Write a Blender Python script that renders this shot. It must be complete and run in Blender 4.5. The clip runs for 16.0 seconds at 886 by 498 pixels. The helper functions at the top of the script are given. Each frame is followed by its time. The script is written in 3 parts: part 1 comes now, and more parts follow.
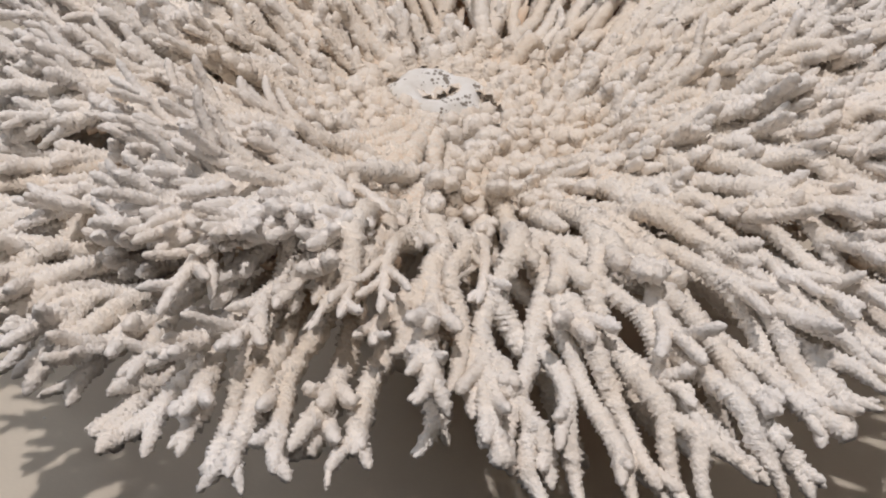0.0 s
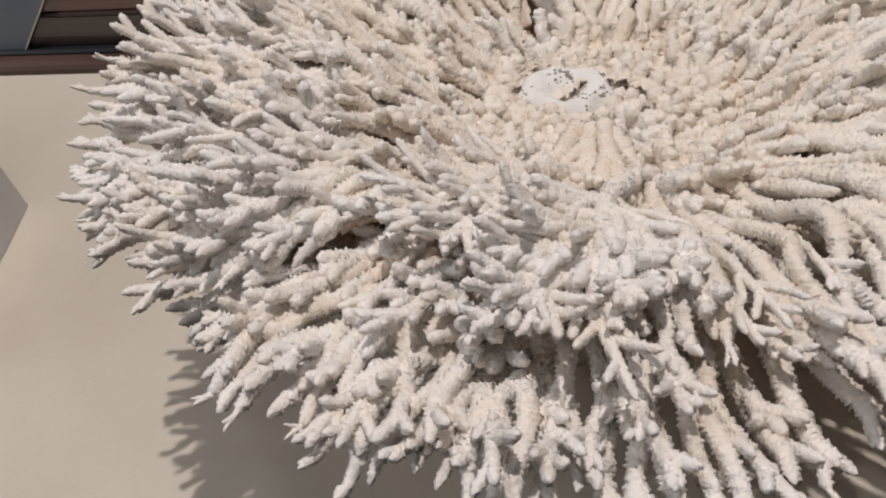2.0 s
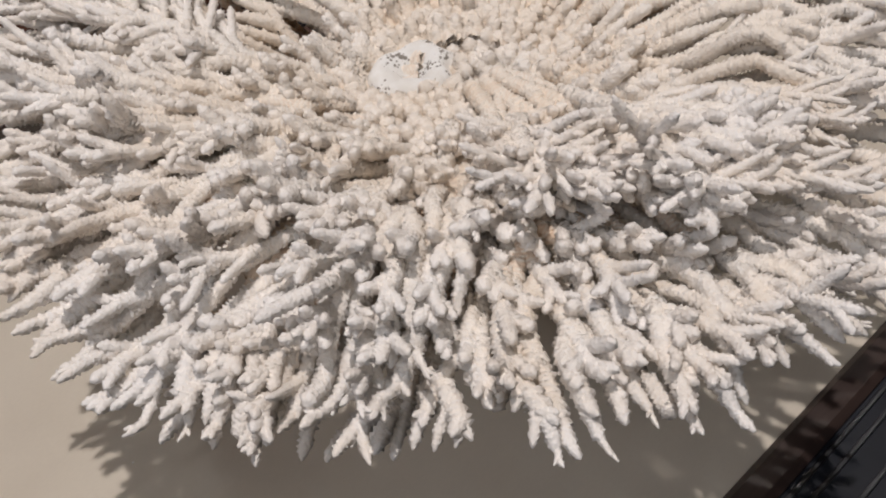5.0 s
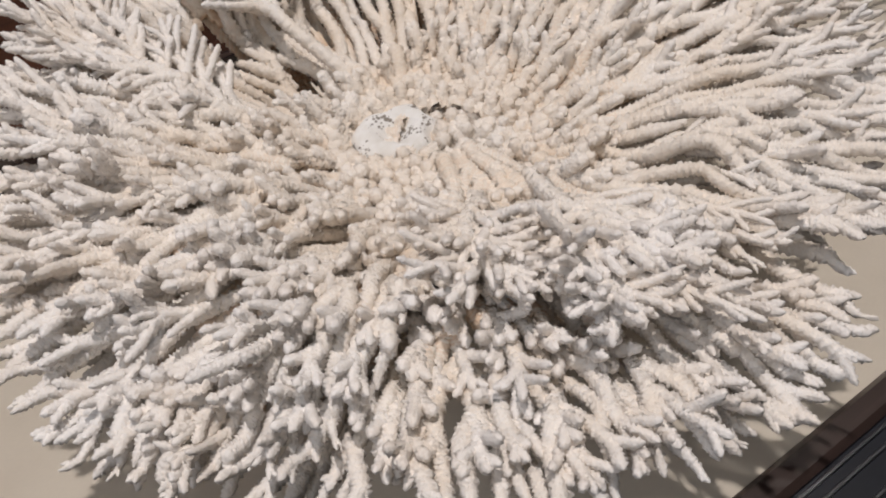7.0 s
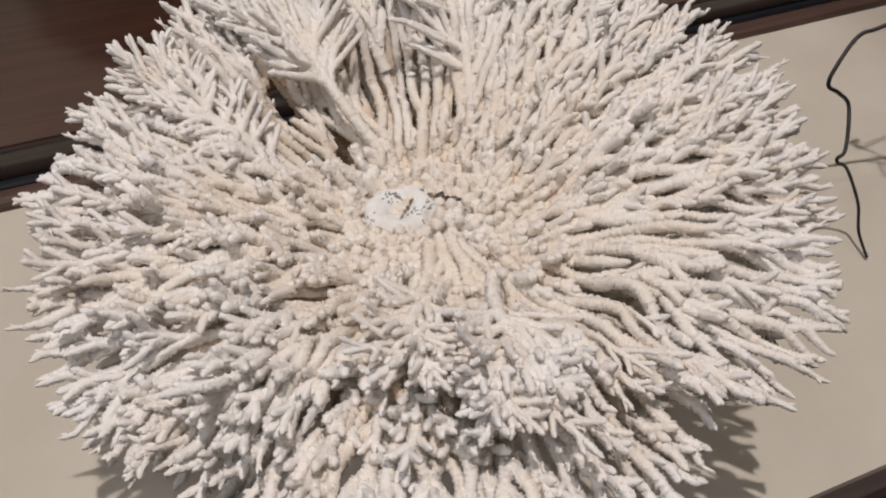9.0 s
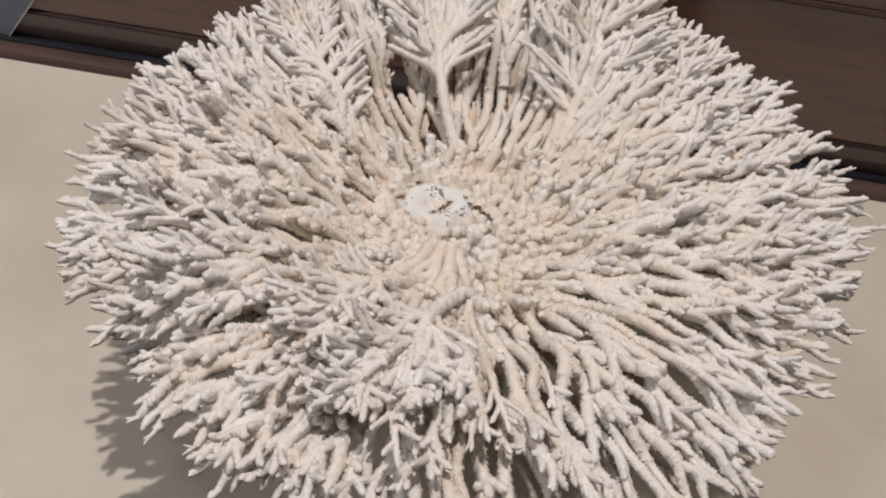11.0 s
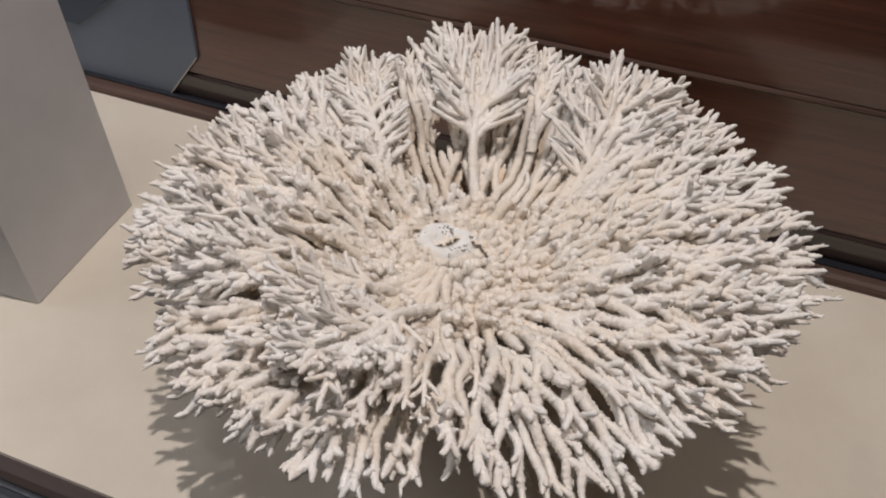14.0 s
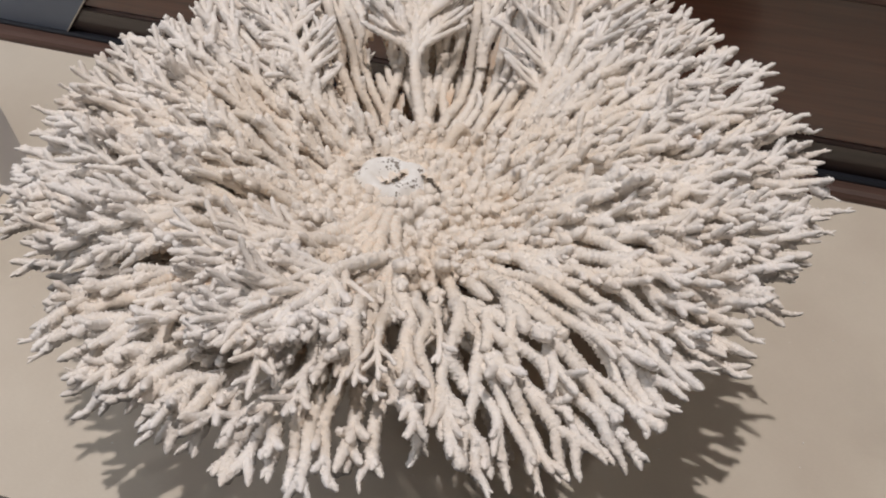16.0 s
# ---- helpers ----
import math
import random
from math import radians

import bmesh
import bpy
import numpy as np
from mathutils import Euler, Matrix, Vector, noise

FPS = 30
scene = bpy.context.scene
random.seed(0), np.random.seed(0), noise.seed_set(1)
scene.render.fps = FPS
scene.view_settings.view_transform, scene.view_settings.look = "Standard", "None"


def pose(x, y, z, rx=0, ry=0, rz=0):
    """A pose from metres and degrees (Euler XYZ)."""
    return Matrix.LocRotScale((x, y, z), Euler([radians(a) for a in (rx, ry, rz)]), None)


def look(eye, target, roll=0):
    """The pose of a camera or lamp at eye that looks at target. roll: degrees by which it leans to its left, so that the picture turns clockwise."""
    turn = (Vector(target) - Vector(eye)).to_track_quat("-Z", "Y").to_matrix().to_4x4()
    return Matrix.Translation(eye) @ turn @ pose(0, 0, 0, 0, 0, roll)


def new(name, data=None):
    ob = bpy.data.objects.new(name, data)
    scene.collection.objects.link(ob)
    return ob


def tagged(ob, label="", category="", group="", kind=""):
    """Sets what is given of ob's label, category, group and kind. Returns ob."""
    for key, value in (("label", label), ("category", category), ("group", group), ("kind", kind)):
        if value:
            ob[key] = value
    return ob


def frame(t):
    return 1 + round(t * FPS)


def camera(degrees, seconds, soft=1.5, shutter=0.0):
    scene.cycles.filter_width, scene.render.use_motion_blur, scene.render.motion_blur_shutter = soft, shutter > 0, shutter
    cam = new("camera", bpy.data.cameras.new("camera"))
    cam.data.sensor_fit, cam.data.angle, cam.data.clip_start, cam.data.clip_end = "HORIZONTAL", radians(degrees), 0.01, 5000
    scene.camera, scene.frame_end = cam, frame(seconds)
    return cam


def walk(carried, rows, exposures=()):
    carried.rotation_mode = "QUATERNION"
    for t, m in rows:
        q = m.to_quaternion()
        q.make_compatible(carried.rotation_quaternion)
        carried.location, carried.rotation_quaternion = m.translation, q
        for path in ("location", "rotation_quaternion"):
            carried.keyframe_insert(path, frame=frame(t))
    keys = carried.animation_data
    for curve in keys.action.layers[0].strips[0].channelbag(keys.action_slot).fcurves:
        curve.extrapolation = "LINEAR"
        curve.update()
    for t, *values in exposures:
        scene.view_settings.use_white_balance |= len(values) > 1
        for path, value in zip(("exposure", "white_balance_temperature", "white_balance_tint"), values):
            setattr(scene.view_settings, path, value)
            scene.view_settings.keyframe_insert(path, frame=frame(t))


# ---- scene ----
import collections

cam = camera(56.2, 16.0, soft=2.0)
PATH = [
    (0, (0.227, -0.418, 0.481), (-0.269, 0.971, -0.87), 2.9),
    (0.5, (0.182, -0.419, 0.489), (-0.279, 0.97, -0.874), 1.1),
    (1, (0.127, -0.422, 0.495), (-0.225, 0.981, -0.886), -2.5),
    (1.5, (0.089, -0.438, 0.507), (-0.248, 0.95, -0.893), -5.3),
    (2, (0.036, -0.433, 0.512), (-0.162, 0.948, -0.921), -6.1),
    (2.5, (-0.019, -0.415, 0.518), (0.009, 0.955, -0.938), -9.1),
    (3, (-0.05, -0.407, 0.525), (0.089, 0.926, -0.96), -11.4),
    (3.5, (-0.099, -0.377, 0.536), (0.26, 0.855, -0.999), -8.8),
    (3.7, (-0.122, -0.363, 0.54), (0.339, 0.806, -1.015), -9.5),
    (5.8, (-0.215, -0.343, 0.505), (0.682, 0.692, -0.953), -3.4),
    (6, (-0.208, -0.345, 0.513), (0.68, 0.688, -0.951), -2.6),
    (6.5, (-0.178, -0.353, 0.538), (0.657, 0.684, -0.954), -2.3),
    (7, (-0.161, -0.372, 0.563), (0.587, 0.745, -0.918), -2.7),
    (7.5, (-0.14, -0.391, 0.587), (0.537, 0.764, -0.899), -0.8),
    (8, (-0.117, -0.396, 0.634), (0.521, 0.775, -0.856), -1.6),
    (8.5, (-0.093, -0.43, 0.673), (0.519, 0.748, -0.823), 1.3),
    (9, (-0.104, -0.431, 0.681), (0.456, 0.775, -0.813), 3.2),
    (9.2, (-0.102, -0.433, 0.682), (0.425, 0.785, -0.814), 3.7),
    (11.3, (0.116, -0.491, 0.706), (0.038, 0.835, -0.789), 8.2),
    (11.5, (0.136, -0.489, 0.703), (0.035, 0.835, -0.792), 8.3),
    (12, (0.232, -0.496, 0.706), (-0.061, 0.801, -0.787), 12.0),
    (12.5, (0.276, -0.51, 0.733), (-0.182, 0.826, -0.683), 6.8),
    (13, (0.298, -0.521, 0.714), (-0.206, 0.844, -0.658), 5.5),
    (13.5, (0.285, -0.552, 0.73), (-0.237, 0.838, -0.609), 4.2),
    (14, (0.266, -0.576, 0.742), (-0.224, 0.832, -0.592), 2.8),
    (14.5, (0.254, -0.587, 0.763), (-0.176, 0.834, -0.577), 2.8),
    (15, (0.239, -0.564, 0.735), (-0.148, 0.846, -0.63), 3.4),
    (15.5, (0.231, -0.504, 0.688), (-0.118, 0.852, -0.739), 3.5),
    (16, (0.241, -0.496, 0.667), (-0.101, 0.848, -0.775), 1.9),
]
walk(cam, [(t, look(eye, target, roll)) for t, eye, target, roll in PATH])

# ---- world and light: a dim gallery, small spots over the case, two soft area fills added ----
world = bpy.data.worlds.new("gallery_air")
world.use_nodes = True
world.node_tree.nodes["Background"].inputs[0].default_value = (0.80, 0.86, 1.0, 1)
world.node_tree.nodes["Background"].inputs[1].default_value = 0.085
scene.world = world
scene.view_settings.exposure = 0.0


def spot(name, eye, target, watts, colour, size, angle):
    lamp = bpy.data.lights.new(name, "SPOT")
    lamp.energy, lamp.color, lamp.shadow_soft_size = watts, colour, size
    lamp.spot_size, lamp.spot_blend = radians(angle), 0.6
    ob = new(name, lamp)
    ob.matrix_world = look(eye, target)
    return ob


def fill_light(name, eye, target, watts, colour, sx, sy):
    lamp = bpy.data.lights.new(name, "AREA")
    lamp.energy, lamp.color, lamp.shape, lamp.size, lamp.size_y = watts, colour, "RECTANGLE", sx, sy
    ob = new(name, lamp)
    ob.matrix_world = look(eye, target)
    return ob


LAMP_A = (0.11, 0.02, 3.70)
LAMP_B = (0.95, 0.12, 1.72)
spot("spot_over_coral", LAMP_A, (0.10, 0.0, 0.0), 258, (1.0, 0.92, 0.888), 0.032, 36)
spot("spot_by_plinth", (-0.45, -0.10, 1.72), (0.0, 0.0, 0.0), 6.5, (0.94, 0.96, 1.0), 0.03, 85)
spot("spot_beside_coral", LAMP_B, (0.25, 0.0, 0.0), 9, (1.0, 0.92, 0.86), 0.014, 80)
# unseen area fills, added to brighten the front and the left side
fill_light("fill_front", (-0.6, -1.5, 1.84), (-0.6, -1.5, 0.0), 3.5, (1.0, 0.95, 0.92), 1.8, 0.8)
fill_light("fill_side", (-1.9, -0.6, 1.84), (-1.9, -0.6, 0.0), 16, (0.92, 0.93, 1.0), 0.8, 1.4)


# ---- materials ----
def material(name):
    m = bpy.data.materials.new(name)
    m.use_nodes = True
    return m, m.node_tree.nodes, m.node_tree.links, m.node_tree.nodes["Principled BSDF"]


def noise_node(nodes, links, scale, detail=4.0, rough=0.6, stretch=None):
    tex = nodes.new("ShaderNodeTexNoise")
    tex.inputs["Scale"].default_value, tex.inputs["Detail"].default_value, tex.inputs["Roughness"].default_value = scale, detail, rough
    coord = nodes.new("ShaderNodeTexCoord")
    if stretch:
        mapping = nodes.new("ShaderNodeMapping")
        mapping.inputs["Scale"].default_value = stretch
        links.new(coord.outputs["Object"], mapping.inputs["Vector"])
        links.new(mapping.outputs["Vector"], tex.inputs["Vector"])
    else:
        links.new(coord.outputs["Object"], tex.inputs["Vector"])
    return tex


def ramp_node(nodes, links, source, stops):
    ramp = nodes.new("ShaderNodeValToRGB")
    while len(ramp.color_ramp.elements) < len(stops):
        ramp.color_ramp.elements.new(0.5)
    for e, (at, colour) in zip(ramp.color_ramp.elements, stops):
        e.position, e.color = at, (*colour, 1)
    links.new(source, ramp.inputs["Fac"])
    return ramp


def mix_node(nodes, links, kind, fac, a, b):
    mix = nodes.new("ShaderNodeMix")
    mix.data_type, mix.blend_type = "RGBA", kind
    if isinstance(fac, float):
        mix.inputs[0].default_value = fac
    else:
        links.new(fac, mix.inputs[0])
    links.new(a, mix.inputs[6])
    links.new(b, mix.inputs[7])
    return mix


def bump_node(nodes, links, height, strength, distance, into):
    bump = nodes.new("ShaderNodeBump")
    bump.inputs["Strength"].default_value, bump.inputs["Distance"].default_value = strength, distance
    links.new(height, bump.inputs["Height"])
    links.new(bump.outputs["Normal"], into.inputs["Normal"])
    return bump


def coral_material():
    """Bleached skeleton: ochre in its old parts, chalk white at the young tips, pored all over. The ochre also holds
    the warm shade of crevices and lower layers.
    """
    m, nodes, links, out = material("coral_skeleton")
    age = nodes.new("ShaderNodeAttribute")
    age.attribute_name = "growth_shade"
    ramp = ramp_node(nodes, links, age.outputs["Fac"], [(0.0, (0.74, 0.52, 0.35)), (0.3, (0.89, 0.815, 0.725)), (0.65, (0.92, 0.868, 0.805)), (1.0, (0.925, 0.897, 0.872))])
    patch = noise_node(nodes, links, 22.0, 3.0)
    tint = ramp_node(nodes, links, patch.outputs["Fac"], [(0.35, (0.96, 0.92, 0.87)), (0.6, (1.0, 1.0, 1.0))])
    mixed = mix_node(nodes, links, "MULTIPLY", 1.0, ramp.outputs["Color"], tint.outputs["Color"])
    pores = nodes.new("ShaderNodeTexVoronoi")
    pores.inputs["Scale"].default_value = 600.0
    coord = nodes.new("ShaderNodeTexCoord")
    links.new(coord.outputs["Object"], pores.inputs["Vector"])
    dots = ramp_node(nodes, links, pores.outputs["Distance"], [(0.10, (0.80, 0.70, 0.60)), (0.26, (1.0, 1.0, 1.0))])
    final = mix_node(nodes, links, "MULTIPLY", 0.5, mixed.outputs[2], dots.outputs["Color"])
    links.new(final.outputs[2], out.inputs["Base Color"])
    out.inputs["Roughness"].default_value = 0.85
    out.inputs["Specular IOR Level"].default_value = 0.25
    grit = noise_node(nodes, links, 900.0, 3.0, 0.7)
    height = nodes.new("ShaderNodeMath")
    height.operation = "MULTIPLY_ADD"
    height.inputs[1].default_value = -0.55
    links.new(grit.outputs["Fac"], height.inputs[0])
    links.new(pores.outputs["Distance"], height.inputs[2])
    bump_node(nodes, links, height.outputs[0], 0.50, 0.0010, out).invert = True
    return m


def lump_material():
    m, nodes, links, out = material("plug_plaster")
    big = noise_node(nodes, links, 60.0, 4.0)
    col = ramp_node(nodes, links, big.outputs["Fac"], [(0.3, (0.76, 0.73, 0.68)), (0.6, (0.86, 0.85, 0.83))])
    holes = nodes.new("ShaderNodeTexVoronoi")
    holes.inputs["Scale"].default_value = 330.0
    coord = nodes.new("ShaderNodeTexCoord")
    links.new(coord.outputs["Object"], holes.inputs["Vector"])
    zone = noise_node(nodes, links, 75.0, 1.0)
    where = nodes.new("ShaderNodeMath")
    where.operation = "MULTIPLY_ADD"
    where.inputs[1].default_value, where.inputs[2].default_value = -2.4, 1.47
    links.new(zone.outputs["Fac"], where.inputs[0])
    far = nodes.new("ShaderNodeMath")
    far.operation, far.use_clamp = "ADD", True
    links.new(where.outputs[0], far.inputs[0])
    links.new(holes.outputs["Distance"], far.inputs[1])
    pits = ramp_node(nodes, links, far.outputs[0], [(0.22, (0.30, 0.27, 0.24)), (0.36, (1, 1, 1))])
    final = mix_node(nodes, links, "MULTIPLY", 1.0, col.outputs["Color"], pits.outputs["Color"])
    links.new(final.outputs[2], out.inputs["Base Color"])
    out.inputs["Roughness"].default_value = 0.8
    bump_node(nodes, links, big.outputs["Fac"], 0.5, 0.002, out)
    return m


def cream_material():
    """Cream painted board with faint scuffs and stains."""
    m, nodes, links, out = material("cream_board")
    stain = noise_node(nodes, links, 5.0, 5.0)
    col = ramp_node(nodes, links, stain.outputs["Fac"], [(0.3, (0.645, 0.575, 0.480)), (0.55, (0.70, 0.635, 0.535)), (0.8, (0.735, 0.67, 0.57))])
    weave = noise_node(nodes, links, 220.0, 2.0, 0.5, (1.0, 3.0, 1.0))
    fine = ramp_node(nodes, links, weave.outputs["Fac"], [(0.3, (0.95, 0.95, 0.95)), (0.7, (1, 1, 1))])
    final = mix_node(nodes, links, "MULTIPLY", 0.6, col.outputs["Color"], fine.outputs["Color"])
    links.new(final.outputs[2], out.inputs["Base Color"])
    out.inputs["Roughness"].default_value = 0.6
    out.inputs["Specular IOR Level"].default_value = 0.3
    bump_node(nodes, links, weave.outputs["Fac"], 0.15, 0.0004, out)
    return m


def wood_material(name, dark, mid, light, rough, coat):
    m, nodes, links, out = material(name)
    grain = noise_node(nodes, links, 9.0, 6.0, 0.62, (0.6, 14.0, 14.0))
    col = ramp_node(nodes, links, grain.outputs["Fac"], [(0.28, dark), (0.52, mid), (0.78, light)])
    blot = noise_node(nodes, links, 3.0, 3.0)
    tone = ramp_node(nodes, links, blot.outputs["Fac"], [(0.3, (0.72, 0.70, 0.68)), (0.7, (1.0, 1.0, 1.0))])
    final = mix_node(nodes, links, "MULTIPLY", 1.0, col.outputs["Color"], tone.outputs["Color"])
    links.new(final.outputs[2], out.inputs["Base Color"])
    out.inputs["Roughness"].default_value = rough
    out.inputs["Coat Weight"].default_value = coat
    out.inputs["Coat Roughness"].default_value = 0.09
    out.inputs["Coat IOR"].default_value = 1.65
    bump_node(nodes, links, grain.outputs["Fac"], 0.08, 0.0006, out)
    return m


def plain_material(name, colour, rough, metal=0.0, scale=30.0, spread=0.12):
    m, nodes, links, out = material(name)
    tex = noise_node(nodes, links, scale, 4.0)
    low = tuple(c * (1 - spread) for c in colour)
    high = tuple(min(1.0, c * (1 + spread)) for c in colour)
    col = ramp_node(nodes, links, tex.outputs["Fac"], [(0.3, low), (0.7, high)])
    links.new(col.outputs["Color"], out.inputs["Base Color"])
    out.inputs["Roughness"].default_value = rough
    out.inputs["Metallic"].default_value = metal
    bump_node(nodes, links, tex.outputs["Fac"], 0.06, 0.001, out)
    return m


CORAL = coral_material()
LUMP = lump_material()
CREAM = cream_material()
PANEL = wood_material("polished_panel_wood", (0.085, 0.028, 0.016), (0.142, 0.048, 0.027), (0.195, 0.071, 0.040), 0.35, 1.0)
RAIL = wood_material("rail_wood", (0.066, 0.036, 0.027), (0.108, 0.060, 0.046), (0.150, 0.086, 0.066), 0.55, 0.05)
DARKBAND = wood_material("dark_skirting_wood", (0.036, 0.023, 0.020), (0.058, 0.038, 0.033), (0.078, 0.052, 0.046), 0.4, 0.8)
SLATE = plain_material("slate_blue_reflection", (0.17, 0.205, 0.265), 0.4, 0.0, 6.0, 0.08)
NAVY = plain_material("navy_reflection", (0.062, 0.085, 0.125), 0.35, 0.0, 6.0, 0.08)
BLACK = plain_material("black_frame", (0.016, 0.018, 0.024), 0.35)
STEEL = plain_material("brushed_steel", (0.14, 0.145, 0.155), 0.35, 1.0, 90.0)
GREY = plain_material("grey_plinth_paint", (0.64, 0.63, 0.635), 0.65, 0.0, 12.0, 0.05)
WIRE = plain_material("dark_horny_stem", (0.012, 0.010, 0.009), 0.45, 0.0, 200.0, 0.4)
CARPET = plain_material("gallery_floor", (0.07, 0.06, 0.055), 0.9, 0.0, 60.0, 0.3)
PLASTER = plain_material("gallery_plaster", (0.30, 0.30, 0.31), 0.9, 0.0, 4.0, 0.06)
DUST = plain_material("white_crumb", (0.85, 0.84, 0.80), 0.8, 0.0, 300.0, 0.1)


# ---- mesh helpers ----
def part(name, bm, mat, parent, label=""):
    mesh = bpy.data.meshes.new(name)
    bm.to_mesh(mesh)
    bm.free()
    mesh.materials.append(mat)
    ob = new(name, mesh)
    ob.parent = parent
    if label:
        ob["label"] = label
    return ob


def array_mesh(name, verts, faces, mat, growth_shade=None, smooth=True):
    mesh = bpy.data.meshes.new(name)
    mesh.from_pydata(verts, [], faces)
    if smooth:
        mesh.polygons.foreach_set("use_smooth", [True] * len(mesh.polygons))
    if growth_shade is not None:
        mesh.attributes.new("growth_shade", "FLOAT", "POINT").data.foreach_set("value", growth_shade)
    mesh.materials.append(mat)
    return mesh


def box(x0, x1, y0, y1, z0, z1, bevel=0.0):
    bm = bmesh.new()
    bmesh.ops.create_cube(bm, size=1.0, matrix=Matrix.LocRotScale(((x0 + x1) / 2, (y0 + y1) / 2, (z0 + z1) / 2), None, (x1 - x0, y1 - y0, z1 - z0)))
    if bevel:
        bmesh.ops.bevel(bm, geom=bm.edges[:], offset=bevel, segments=3, affect="EDGES", profile=0.5)
    return bm


def profile_bar(points, x0, x1):
    """A moulding: an outline in y and z, drawn along x."""
    bm = bmesh.new()
    a = [bm.verts.new((x0, y, z)) for y, z in points]
    b = [bm.verts.new((x1, y, z)) for y, z in points]
    n = len(points)
    for k in range(n):
        bm.faces.new((a[k], a[(k + 1) % n], b[(k + 1) % n], b[k]))
    bm.faces.new(a[::-1])
    bm.faces.new(b)
    bmesh.ops.recalc_face_normals(bm, faces=bm.faces[:])
    return bm


def structure(name, bm, mat, label):
    return tagged(part(name, bm, mat, None), label, name.split("_")[0], kind="structure")


# ---- the case and the gallery ----
X0, X1 = -1.7, 1.9
FRONT, REAR = -0.267, 0.342

structure("display_floor", box(X0, X1, FRONT - 0.004, REAR + 0.004, -0.02, 0.0), CREAM, "cream painted board floor of the display case")

rail_rear = structure("rail_rear", profile_bar([(REAR, -0.02), (REAR, 0.006), (REAR + 0.003, 0.010), (REAR + 0.010, 0.012), (REAR + 0.022, 0.012), (REAR + 0.022, -0.02)], X0, X1), RAIL, "reddish brown wooden rail along the rear of the case")
part("gasket", profile_bar([(REAR + 0.0225, -0.02), (REAR + 0.0225, 0.014), (REAR + 0.025, 0.017), (REAR + 0.032, 0.017), (REAR + 0.032, -0.02)], X0, X1), BLACK, rail_rear, "black sealing strip")

WALL = REAR + 0.034
wall_rear = structure("wall_rear", box(X0 - 2, X1 + 2, WALL + 0.012, WALL + 0.10, -0.95, 3.85), PANEL, "polished dark brown wooden panelling behind the coral")
for z0, z1 in ((-0.02, 0.054), (0.060, 0.234), (0.241, 0.52), (0.526, 0.86), (0.866, 3.8)):
    part("board", box(X0, X1, WALL, WALL + 0.012, z0, z1, 0.0015), DARKBAND if z0 < 0 else PANEL, wall_rear)
part("bead", profile_bar([(WALL - 0.003, 0.0545), (WALL - 0.0045, 0.057), (WALL - 0.003, 0.0595), (WALL + 0.010, 0.0595), (WALL + 0.010, 0.0545)], X0, X1), DARKBAND, wall_rear, "thin dark wooden bead")
part("bead", profile_bar([(WALL - 0.003, 0.2345), (WALL - 0.0045, 0.237), (WALL - 0.003, 0.2405), (WALL + 0.010, 0.2405), (WALL + 0.010, 0.2345)], X0, X1), RAIL, wall_rear, "thin lighter wooden bead")

# slate blue sheet with a cut corner: a reflection in the panelling, built as coloured geometry
bm = bmesh.new()
outline = [(-1.35, 0.012), (-0.546, 0.012), (-0.481, 0.093), (-0.483, 0.62), (-1.35, 0.62)]
near = [bm.verts.new((x, WALL - 0.006, z)) for x, z in outline]
far = [bm.verts.new((x, WALL - 0.0005, z)) for x, z in outline]
bm.faces.new(near)
bm.faces.new(far[::-1])
for k in range(5):
    bm.faces.new((near[(k + 1) % 5], near[k], far[k], far[(k + 1) % 5]))
bmesh.ops.recalc_face_normals(bm, faces=bm.faces[:])
part("reflection_sheet", bm, SLATE, wall_rear, "slate blue sheet with a cut corner, standing for a reflection in the panelling")
# the darker part of that reflection, as a navy sheet
bm = bmesh.new()
outline = [(-1.349, 0.104), (-0.696, 0.104), (-0.484, 0.268), (-0.484, 0.619), (-1.349, 0.619)]
near = [bm.verts.new((x, WALL - 0.0085, z)) for x, z in outline]
far = [bm.verts.new((x, WALL - 0.0062, z)) for x, z in outline]
bm.faces.new(near)
bm.faces.new(far[::-1])
for k in range(5):
    bm.faces.new((near[(k + 1) % 5], near[k], far[k], far[(k + 1) % 5]))
bmesh.ops.recalc_face_normals(bm, faces=bm.faces[:])
part("dark_reflection_sheet", bm, NAVY, wall_rear, "darker navy sheet over the slate one, standing for the darker reflection")
# the bright line in the reflection, as a thin cream bar
bm = box(-0.052, 0.052, -0.0008, 0.0008, -0.0008, 0.0008)
part("reflection_edge", bm, CREAM, wall_rear, "thin pale line along the sheet, standing for the reflected edge of the board").matrix_basis = pose(-0.5135, WALL - 0.0068, 0.0525, 0, -51.3, 0)

# darker wood than the rear rail: the shade along the front is in its colour
rail_front = structure("rail_front", profile_bar([(FRONT, -0.02), (FRONT, 0.002), (FRONT - 0.004, 0.006), (FRONT - 0.018, 0.006), (FRONT - 0.024, 0.002), (FRONT - 0.024, -0.02)], X0, X1), DARKBAND, "brown wooden rail along the front of the case, coloured darker for shade")
part("channel", profile_bar([(FRONT - 0.0242, -0.03), (FRONT - 0.0242, -0.002), (FRONT - 0.075, -0.004), (FRONT - 0.080, -0.010), (FRONT - 0.080, -0.03)], X0, X1), BLACK, rail_front, "black metal channel of the case front")
for y in (-0.0285, -0.039, -0.060):
    part("strip", box(X0, X1, FRONT + y - 0.0016, FRONT + y + 0.0016, -0.006, 0.0005, 0.0006), STEEL, rail_front, "thin steel strip")
structure("cabinet_front", box(X0, X1, FRONT - 0.078, FRONT - 0.03, -0.95, -0.03), BLACK, "black front of the cabinet below the case")

